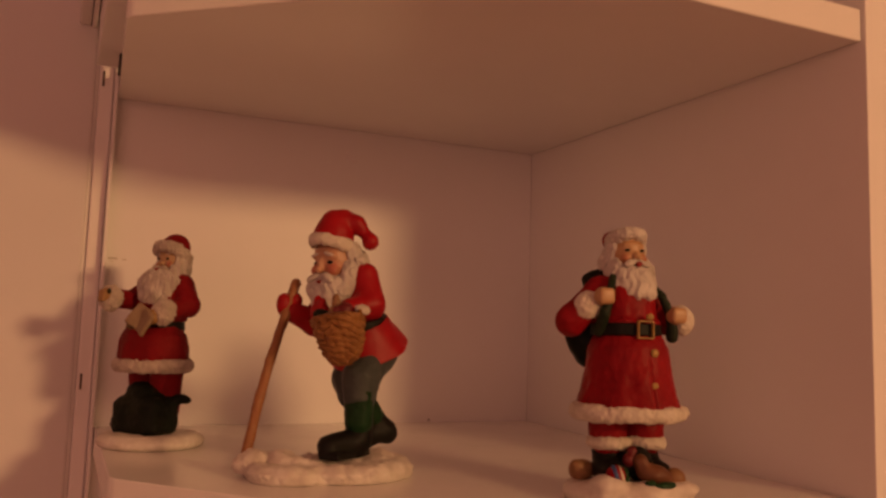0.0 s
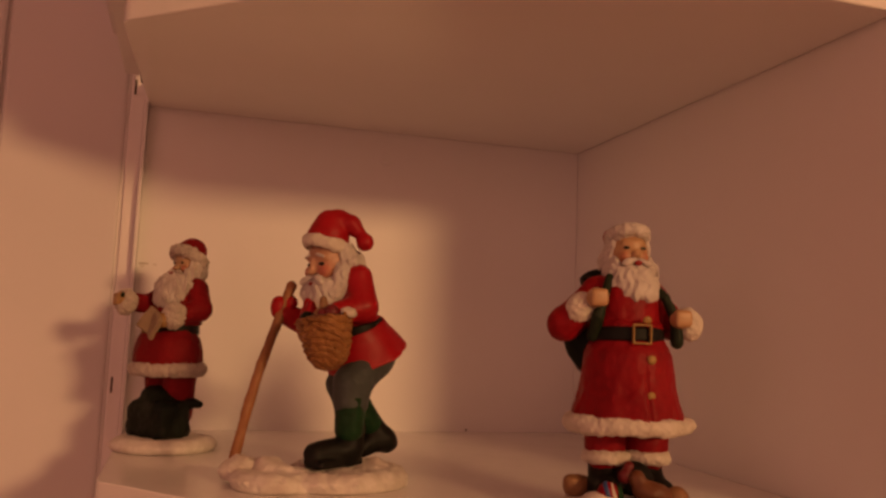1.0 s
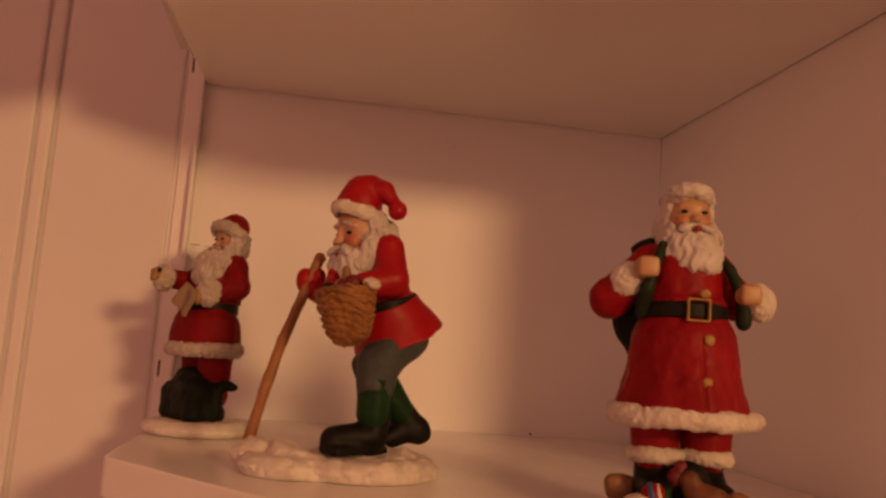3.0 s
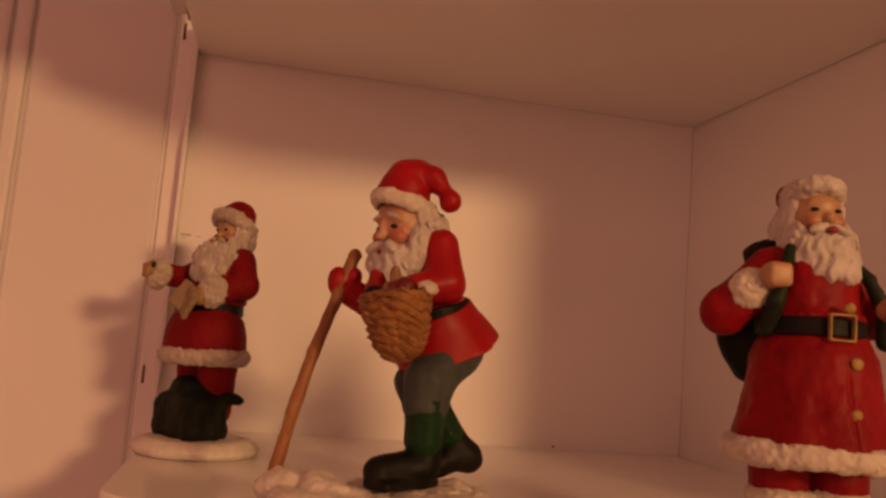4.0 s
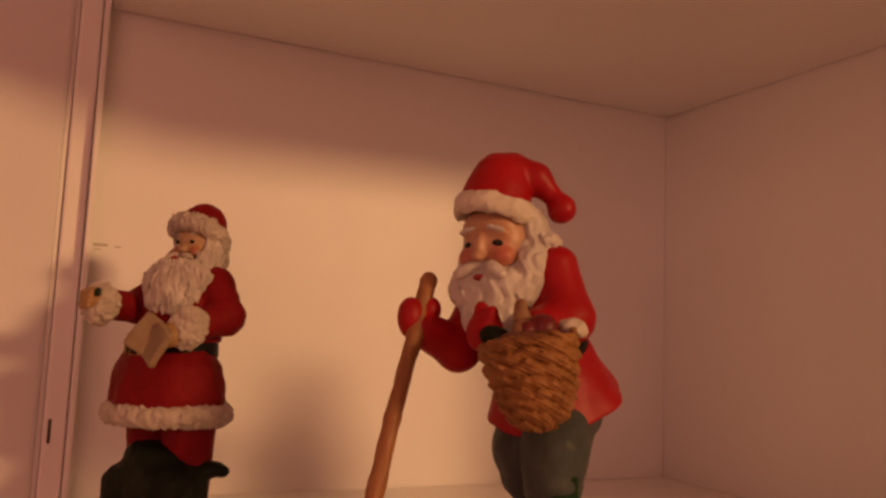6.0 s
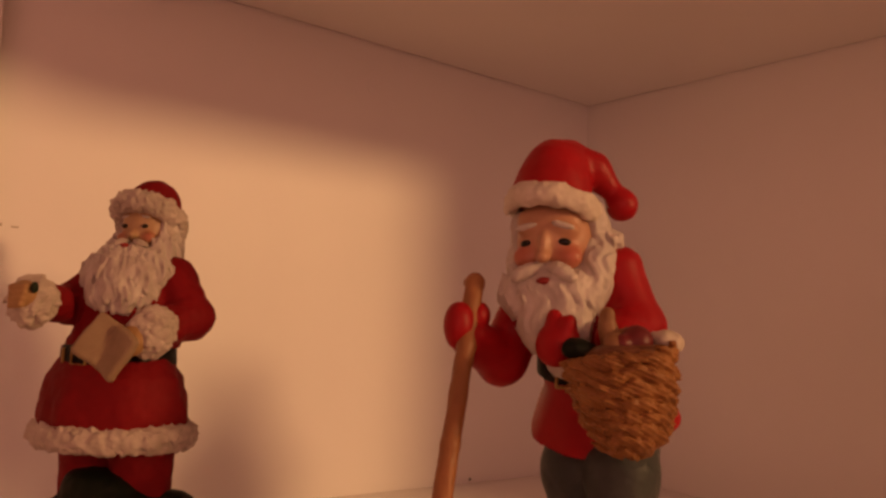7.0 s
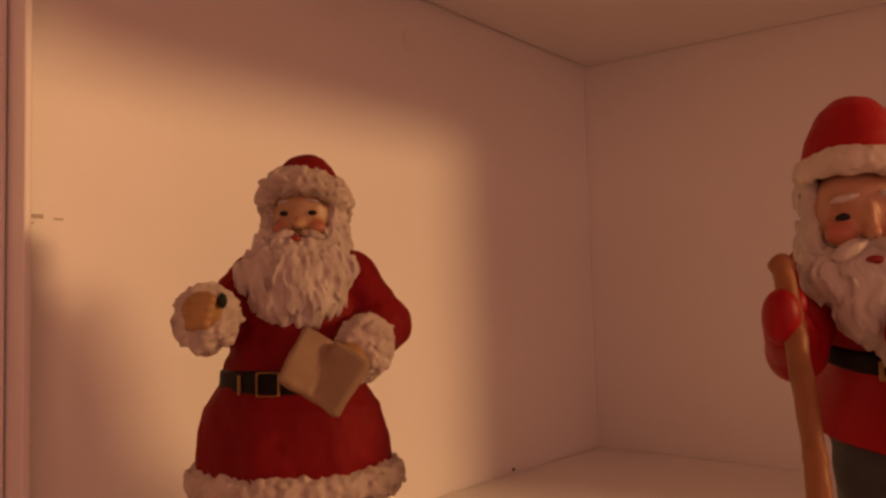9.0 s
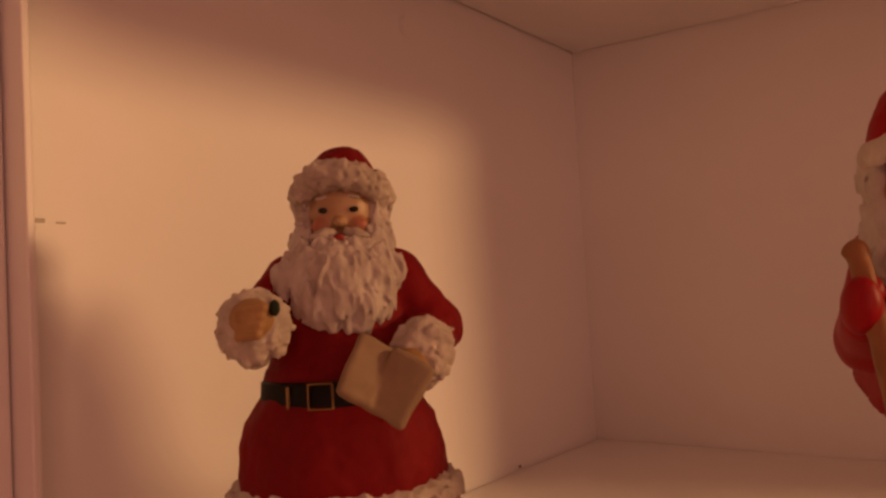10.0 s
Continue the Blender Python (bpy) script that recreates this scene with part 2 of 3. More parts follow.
def brick_solid(c, half, r=0.5, rot=(0, 0, 0)):
    c, h, m = np.array(c, np.float32), np.array(half, np.float32) - r, turned(rot)
    reach = float(np.linalg.norm(half))

    def f(P):
        q = np.abs((P - c) @ m) - h
        return np.linalg.norm(np.maximum(q, 0), axis=1) + np.minimum(q.max(axis=1), 0) - r
    return f, c - reach, c + reach


def ring(c, rx, ry, minor, rot=(0, 0, 0), tall=1.0):
    c, m = np.array(c, np.float32), turned(rot)
    reach = max(rx, ry) + minor * max(1, tall)

    def f(P):
        q = (P - c) @ m
        k = np.sqrt((q[:, 0] / rx) ** 2 + (q[:, 1] / ry) ** 2)
        rho = (k - 1) * (rx + ry) / 2
        return np.sqrt(rho ** 2 + (q[:, 2] / tall) ** 2) - minor
    return f, c - reach, c + reach


def turn_solid(c, profile, ys=1.0, rot=(0, 0, 0), folds=0.0, count=9, r=1.0):
    """A turned body: (height, radius) pairs about c, squeezed by ys from front to back, with soft folds."""
    c, m = np.array(c, np.float32), turned(rot)
    zs, rs = [p[0] for p in profile], [p[1] for p in profile]
    reach = max(max(rs), max(abs(z) for z in zs)) + 2

    def f(P):
        q = (P - c) @ m
        z = q[:, 2]
        rad = np.interp(z, zs, rs)
        if folds:
            ang = np.arctan2(q[:, 1], q[:, 0])
            rad = rad + folds * np.sin(count * ang + 1.3 + 0.4 * np.sin(3 * ang)) * np.clip((zs[-1] - z) / (zs[-1] - zs[0]), 0, 1) ** 1.5
        rho = np.sqrt(q[:, 0] ** 2 + (q[:, 1] / ys) ** 2)
        d = np.stack(((rho - rad) * 0.9 + r, np.abs(z - (zs[0] + zs[-1]) / 2) - (zs[-1] - zs[0]) / 2 + r), 1)
        return np.linalg.norm(np.maximum(d, 0), axis=1) + np.minimum(d.max(axis=1), 0) - r
    return f, c - reach, c + reach


def chain(points, radii):
    return [cap(points[i], points[i + 1], radii[i], radii[i + 1]) for i in range(len(points) - 1)]


def nets(F, lo, h):
    """Vertices and quads of the surface where F changes sign."""
    S = F < 0
    n = [s - 1 for s in F.shape]
    count = np.zeros(n, np.int8)
    corners = [(a, b, c) for a in (0, 1) for b in (0, 1) for c in (0, 1)]
    for a, b, c in corners:
        count += S[a:a + n[0], b:b + n[1], c:c + n[2]]
    I = np.argwhere((count > 0) & (count < 8))
    index = np.full(n, -1, np.int32)
    index[I[:, 0], I[:, 1], I[:, 2]] = np.arange(len(I))
    acc, hits = np.zeros((len(I), 3)), np.zeros(len(I))
    for p in corners:
        for axis in range(3):
            if p[axis]:
                continue
            q = list(p)
            q[axis] = 1
            fa = F[I[:, 0] + p[0], I[:, 1] + p[1], I[:, 2] + p[2]]
            fb = F[I[:, 0] + q[0], I[:, 1] + q[1], I[:, 2] + q[2]]
            m = (fa < 0) != (fb < 0)
            t = fa[m] / (fa[m] - fb[m])
            spot = np.tile(np.array(p, float), (m.sum(), 1))
            spot[:, axis] += t
            acc[m] += spot
            hits[m] += 1
    V = lo + h * (I + acc / hits[:, None])
    quads = []
    for axis in range(3):
        u, v = (axis + 1) % 3, (axis + 2) % 3
        a = [slice(1, -1)] * 3
        b = [slice(1, -1)] * 3
        a[axis], b[axis] = slice(0, -1), slice(1, None)
        sa, sb = S[tuple(a)], S[tuple(b)]
        E = np.argwhere(sa != sb)
        flip = sa[E[:, 0], E[:, 1], E[:, 2]]
        E[:, u] += 1
        E[:, v] += 1
        eu, ev = np.zeros(3, int), np.zeros(3, int)
        eu[u], ev[v] = 1, 1
        q = [index[tuple((E - o).T)] for o in (0 * eu, eu, eu + ev, ev)]
        Q = np.stack(q, 1)
        Q[~flip] = Q[~flip][:, ::-1]
        quads.append(Q)
    return V, np.concatenate(quads)


def skinned(solids, h, k=2.0, cuts=(), rough=None, margin=2.5):
    """Blend the solids over k mm, cut others away, roughen the surface, and mesh it at h mm."""
    lo = np.min([s[1] for s in solids], axis=0) - margin
    hi = np.max([s[2] for s in solids], axis=0) + margin
    n = np.ceil((hi - lo) / h).astype(int) + 1
    axes = [lo[i] + h * np.arange(n[i]) for i in range(3)]
    F = np.full(n, 30.0, np.float32)

    def window(s, pad):
        return [slice(max(0, int((s[1][i] - pad - lo[i]) / h)), min(n[i], int((s[2][i] + pad - lo[i]) / h) + 2)) for i in range(3)]

    def points(w):
        return np.stack(np.meshgrid(*[axes[i][w[i]] for i in range(3)], indexing="ij"), -1).reshape(-1, 3).astype(np.float32)

    for s in solids:
        w = tuple(window(s, k + 3))
        old = F[w]
        d = s[0](points(w)).reshape(old.shape)
        m = np.clip(0.5 + 0.5 * (old - d) / k, 0, 1)
        F[w] = old * (1 - m) + d * m - k * m * (1 - m)
    for s in cuts:
        w = tuple(window(s, 2))
        F[w] = np.maximum(F[w], -s[0](points(w)).reshape(F[w].shape))
    if rough:
        near = np.argwhere(np.abs(F) < 3.0)
        P = (lo + h * near).astype(np.float32)
        F[near[:, 0], near[:, 1], near[:, 2]] += rough(P)
    return nets(F, lo, h)


def fur(P):
    return 0.6 * vnoise(P, 2.6) + 0.85 * vnoise(P + 31, 1.35) + 0.4 * vnoise(P + 7, 0.8)


def curls(P):
    """Carved locks that run down and wave."""
    w = P.copy()
    w[:, 0] += 1.2 * np.sin(P[:, 2] * 0.55 + P[:, 1] * 0.3)
    return 0.9 * vnoise(w, (2.0, 2.4, 7.0)) + 0.55 * vnoise(w + 13, (1.1, 1.3, 5.0)) + 0.15 * vnoise(P, 0.9) + 0.7 * np.abs(vnoise(w + 29, (1.5, 1.7, 9.0))) - 0.25


def cloth(P):
    return 0.50 * vnoise(P, (5.0, 5.0, 9.0)) + 0.30 * vnoise(P + 5, (2.2, 2.2, 3.0)) + 0.10 * vnoise(P + 2, 1.0)


def snow(P):
    return 1.3 * vnoise(P, 8.0) + 0.5 * vnoise(P + 9, 3.0) + 0.2 * vnoise(P + 3, 1.2)


def weave(centre, turns, pitch):
    def f(P):
        q = P - np.array(centre, np.float32)
        ang = np.arctan2(q[:, 1], q[:, 0])
        bend = 1.7 * vnoise(P, 5.0) + 0.9 * np.sin(3 * ang + 0.7) + 0.5 * np.sin(7 * ang + q[:, 2] * 0.35)
        rope = np.abs(np.sin((q[:, 2] + bend + 2.2 * np.sin(ang + 0.6)) * math.pi / pitch))
        twist = np.sin(ang * turns + q[:, 2] * 5.0)
        stake = np.abs(np.sin(ang * 8 + 0.25 * q[:, 2]))
        return 1.3 - 1.9 * np.sqrt(rope) - 0.35 * twist - 0.5 * stake + 0.5 * vnoise(P + 11, 1.6)
    return f


def figurine(name, layers, x, y, turn, size, label):
    """One mesh of all the painted layers, given as (material, (vertices, quads)), set on the shelf."""
    verts, quads, slots, materials, base = [], [], [], [], 0
    for material, (V, Q) in layers:
        if material not in materials:
            materials.append(material)
        verts.append(V * 0.001)
        quads.append(Q + base)
        slots.append(np.full(len(Q), materials.index(material), np.int32))
        base += len(V)
    verts, quads, slots = np.concatenate(verts), np.concatenate(quads), np.concatenate(slots)
    data = bpy.data.meshes.new(name)
    data.vertices.add(len(verts))
    data.vertices.foreach_set("co", verts.astype(np.float32).ravel())
    data.loops.add(quads.size)
    data.loops.foreach_set("vertex_index", quads.astype(np.int32).ravel())
    data.polygons.add(len(quads))
    data.polygons.foreach_set("loop_start", np.arange(0, quads.size, 4, dtype=np.int32))
    data.polygons.foreach_set("loop_total", np.full(len(quads), 4, np.int32))
    for m in materials:
        data.materials.append(m)
    data.update(calc_edges=True)
    data.polygons.foreach_set("material_index", slots)
    data.polygons.foreach_set("use_smooth", np.ones(len(quads), bool))
    data.validate()
    ob = new(name, data)
    ob.matrix_world = pose(x, y, shelf_top(y) - 0.0007, 0, 0, turn) @ Matrix.Scale(size, 4)
    return tagged(ob, label, "figurine", "figurines on the shelf")


# ---- paints of the figurines ----
RED_MATT = painted("red_matt_paint", (0.160, 0.003, 0.006), (0.225, 0.005, 0.009), 0.66, 55.0, 420.0, 0.0003, gloss=0.16)
RED_GLOSS = painted("red_gloss_paint", (0.29, 0.003, 0.008), (0.38, 0.005, 0.011), 0.43, 45.0, 300.0, 0.0002, gloss=0.24)
RED_COAT = painted("red_coat_paint", (0.185, 0.003, 0.007), (0.30, 0.005, 0.010), 0.50, 50.0, 380.0, 0.0003, gloss=0.16)
FUR_CREAM = painted("cream_fur_paint", (0.40, 0.33, 0.28), (0.60, 0.52, 0.46), 0.6, 130.0, 600.0, 0.0004)
FUR_WHITE = painted("white_fur_paint", (0.54, 0.47, 0.40), (0.74, 0.68, 0.60), 0.55, 110.0, 500.0, 0.0004)
BEARD_WHITE = painted("white_beard_paint", (0.50, 0.45, 0.42), (0.66, 0.61, 0.57), 0.45, 90.0, 500.0, 0.0003)
BEARD_GREY = painted("greyed_beard_paint", (0.44, 0.37, 0.33), (0.64, 0.58, 0.54), 0.42, 150.0, 600.0, 0.0004)
SNOW_PAINT = painted("snow_paint", (0.56, 0.48, 0.43), (0.81, 0.76, 0.71), 0.5, 70.0, 300.0, 0.0006)
BLACK_PAINT = painted("black_paint", (0.005, 0.005, 0.004), (0.013, 0.012, 0.010), 0.50, 60.0, 400.0, 0.0003, gloss=0.16)
SACK_GREEN = painted("dark_green_sack_paint", (0.004, 0.006, 0.004), (0.011, 0.015, 0.008), 0.55, 60.0, 400.0, 0.0004, gloss=0.16)
STRAP_GREEN = painted("dark_green_strap_paint", (0.010, 0.017, 0.009), (0.026, 0.036, 0.018), 0.5, 80.0, 400.0, 0.0004, gloss=0.16)
SOCK_GREEN = painted("green_sock_paint", (0.006, 0.026, 0.009), (0.014, 0.055, 0.018), 0.4, 70.0, 350.0, 0.0005, gloss=0.16)
PANTS_GREY = painted("grey_green_paint", (0.044, 0.052, 0.052), (0.080, 0.089, 0.088), 0.42, 50.0, 350.0, 0.0004, gloss=0.16)
STICK_BROWN = painted("brown_wood_paint", (0.23, 0.095, 0.038), (0.38, 0.165, 0.068), 0.45, 40.0, 300.0, 0.0005)
WICKER = painted("wicker_paint", (0.20, 0.078, 0.022), (0.38, 0.180, 0.060), 0.5, 90.0, 450.0, 0.0004)
GOLD = painted("gold_paint", (0.28, 0.165, 0.05), (0.44, 0.285, 0.09), 0.35, 120.0, 500.0, 0.0002)
PAPER = painted("tan_paper_paint", (0.25, 0.17, 0.10), (0.33, 0.235, 0.15), 0.6, 80.0, 400.0, 0.0002)
TOY_BROWN = painted("brown_toy_paint", (0.11, 0.040, 0.020), (0.19, 0.075, 0.035), 0.45, 70.0, 400.0, 0.0003)
TOY_TAN = painted("tan_toy_paint", (0.20, 0.095, 0.045), (0.32, 0.17, 0.08), 0.45, 70.0, 400.0, 0.0003)
WINE = painted("wine_red_paint", (0.10, 0.010, 0.014), (0.17, 0.018, 0.022), 0.4, 70.0, 400.0, 0.0003)
BLUE = painted("blue_paint", (0.03, 0.06, 0.16), (0.05, 0.09, 0.24), 0.4, 70.0, 400.0, 0.0002)
FIST_OCHRE = painted("ochre_fist_paint", (0.30, 0.17, 0.070), (0.42, 0.25, 0.11), 0.5, 120.0, 500.0, 0.0003)
EYE_DARK = painted("eye_paint", (0.010, 0.008, 0.008), (0.020, 0.015, 0.014), 0.25, 200.0, 600.0, 0.0001)
LIP_RED = painted("lip_paint", (0.24, 0.020, 0.022), (0.31, 0.030, 0.030), 0.35, 200.0, 600.0, 0.0001)
SKIN_OLD = skin("skin_paint_ochre", (0.47, 0.29, 0.155), (0.40, 0.09, 0.06), ((-5.6, -8.6, 120.4), (5.8, -8.6, 120.4)), 4.2)
SKIN_ROSY = skin("skin_paint_rosy", (0.53, 0.29, 0.18), (0.44, 0.075, 0.05), ((-13.2, -17.8, 114.0), (0.8, -18.2, 114.0)), 7.0)
SKIN_WARM = skin("skin_paint_warm", (0.49, 0.285, 0.145), (0.42, 0.11, 0.06), ((-6.0, -10.6, 124.4), (5.2, -10.6, 124.4)), 4.5)


# ---- bearded man with an open book, a dark sack at his feet ----
def figure_with_book():
    L = []
    L.append((SNOW_PAINT, skinned([turn_solid((3, -12, 4.6), ((-4.6, 33), (0, 34), (4.4, 30)), 1.02, (0, 0, 51), r=3)], 0.8, rough=lambda P: 0.55 * snow(P) * np.clip(P[:, 2] / 3, 0, 1))))
    L.append((BLACK_PAINT, skinned(chain([(-11, -4, 13), (-12, -20, 12)], [7, 6.5]) + chain([(8, -4, 13), (9, -18, 12)], [7, 6.5]), 0.9)))
    L.append((SACK_GREEN, skinned([brick_solid((2, -17, 20), (20, 13, 13), 7), ell((0, -15, 34), (15, 11, 7.5), (0, 12, 0)), ell((20, -3, 31.5), (6.5, 5.5, 2.8), (0, 15, 30)), ell((-14, -20, 13), (8, 8, 6))],
              0.8, 4.0, rough=lambda P: 0.9 * vnoise(P, (6, 6, 10)) + 0.4 * vnoise(P + 4, 2.5))))
    L.append((RED_MATT, skinned(chain([(-11, -7, 24), (-11.5, -7, 50)], [10, 11]) + chain([(8, -7, 24), (8.5, -7, 50)], [10, 11]), 0.9, 1.5, rough=cloth)))
    coat = [turn_solid((-2, -10, 80), ((-28, 25.4), (-22, 25.8), (-14, 25.2), (-8, 23.6), (-4, 20.8), (-1, 18.8), (2, 18.4), (5, 17.6)), 0.80, folds=0.5, count=7)]
    coat += [turn_solid((-1, -5.5, 94), ((-12, 18), (-6, 18.2), (4, 17), (12, 13.5), (19, 8)), 0.84), ell((-1.5, -12, 86), (14.5, 12, 9))]
    coat += chain([(-14, -2, 107), (-21, -12, 96), (-18, -31, 96)], [7, 6.6, 6])
    coat += chain([(13, -2, 107), (23, -5, 92.5), (18.5, -21, 88)], [7.2, 6.9, 6.2])
    L.append((RED_MATT, skinned(coat, 0.7, 2.5, rough=cloth)))
    L.append((FUR_CREAM, skinned([ring((-1.6, -10, 52.8), 25.0, 19.2, 4.0, (2, 0, 0), 1.1)], 0.6, rough=fur)))
    L.append((FUR_CREAM, skinned([ell((-17.6, -34.5, 96), (8.4, 6.8, 8.6))], 0.5, rough=fur)))
    L.append((FUR_CREAM, skinned([ell((19.5, -23, 87.4), (7.6, 7.5, 9), (0, 30, 0))], 0.5, rough=fur)))
    L.append((BLACK_PAINT, skinned([turn_solid((-2, -9, 79.0), ((-3.2, 19.8), (3.2, 19.4)), 0.90, r=0.7)], 0.6)))
    L.append((GOLD, skinned([brick_solid((-4.5, -27.0, 79.0), (3.1, 0.7, 3.1), 0.3, (0, 0, -6)), brick_solid((-12.5, -24.4, 78.8), (0.3, 0.7, 2.6), 0.25, (0, 0, -25))],
              0.35, 0.2, cuts=[brick_solid((-4.5, -27.0, 79.0), (2.7, 3, 2.7), 0.3, (0, 0, -6))], margin=1)))
    fist = [ell((-17, -39.2, 98), (5.0, 4.0, 4.6))] + [cap((-13.8 - 0.5 * i, -42.4, 100.4 - 1.9 * i), (-19.4, -42, 100.0 - 1.9 * i), 1.15, 1.1) for i in range(4)]
    L.append((FIST_OCHRE, skinned(fist, 0.4, 0.7)))
    L.append((STRAP_GREEN, skinned([ell((-11.6, -41.3, 100.2), (1.2, 1.2, 1.9))], 0.4, margin=1)))
    L.append((FIST_OCHRE, skinned([ell((16.5, -29, 84.5), (4.6, 4, 5))], 0.45, 0.8)))
    L.append((PAPER, skinned([brick_solid((6.6, -33.0, 85.0), (4.6, 1.5, 7.8), 1.2, (-14, 31, 20)), brick_solid((13.9, -33.4, 80.7), (5.6, 1.5, 7.8), 1.2, (-14, 31, -18))], 0.45, 0.7,
              rough=lambda P: 0.35 * vnoise(P, 4.0))))
    # head
    L.append((SKIN_OLD, skinned([ell((0, 0.5, 124), (9.4, 9.6, 11)), ell((0.1, -9.6, 120.9), (1.6, 1.9, 1.4)), ell((-4.8, -7.4, 120), (2.6, 2.2, 2.2)), ell((4.8, -7.4, 120), (2.6, 2.2, 2.2)),
              ell((-0.2, -7.0, 128.0), (6, 1.8, 2.4))], 0.4, 1.4)))
    L.append((EYE_DARK, skinned([ell((-4.0, -8.6, 124.2), (1.25, 0.9, 0.8)), ell((4.0, -8.6, 124.2), (1.25, 0.9, 0.8))], 0.25, 0.1, margin=1)))
    L.append((LIP_RED, skinned([ell((0.3, -14.0, 116.6), (1.5, 1.5, 1.1))], 0.25, margin=1)))
    beard = [ell((-0.5, -9.5, 107.5), (16.8, 11, 9.5)), ell((0.2, -13.5, 100.5), (12.6, 9, 8.5)), ell((2.4, -15.0, 95), (7.0, 6.5, 5)), ell((-9, -2.5, 115), (4.2, 8, 7)), ell((9, -2.5, 115), (4.2, 8, 7)), ell((0, -10.2, 113.9), (9, 4.0, 2.6)),
             ell((0, 3.6, 118), (11, 8.5, 10)), ell((-9.0, 1.5, 124), (2.6, 6.5, 8)), ell((9.0, 1.5, 124), (2.6, 6.5, 8))]
    L.append((BEARD_GREY, skinned(beard, 0.45, 2.0, rough=lambda P: 0.9 * curls(P) + 0.9 * vnoise(P, (2.4, 2.4, 5.5)) + 0.55 * vnoise(P, (1.1, 1.1, 3.0)) + 0.9 * np.abs(vnoise(P + 3, (1.7, 1.7, 6.5))) - 0.3)))
    L.append((FUR_CREAM, skinned([ell((-4.0, -10.9, 117.7), (3.6, 2.1, 1.5), (0, -14, 18)), ell((4.4, -10.9, 117.7), (3.6, 2.1, 1.5), (0, 14, -18))], 0.4, 0.5, rough=lambda P: 0.4 * curls(P))))
    L.append((BEARD_WHITE, skinned([ell((-3.9, -8.2, 127.6), (2.2, 0.7, 0.5), (0, -10, 0)), ell((3.6, -8.2, 127.6), (2.2, 0.7, 0.5), (0, 10, 0))], 0.3, 0.2, margin=1)))
    L.append((FUR_CREAM, skinned([ring((0, -0.2, 127.9), 10.4, 10.6, 3.4, (-30, 0, 0), 1.15), ell((-9.4, -0.5, 121), (2.6, 4.2, 5.6)), ell((9.6, -0.5, 121), (2.6, 4.2, 5.6))], 0.45, rough=fur)))
    L.append((RED_MATT, skinned([ell((0, 2.0, 132.8), (9.4, 10.2, 9.6))], 0.6, rough=cloth)))
    return figurine("figurine", L, 0.0364, 0.4143, -53.5, 0.937, "matt red resin figurine of a bearded man holding an open book")


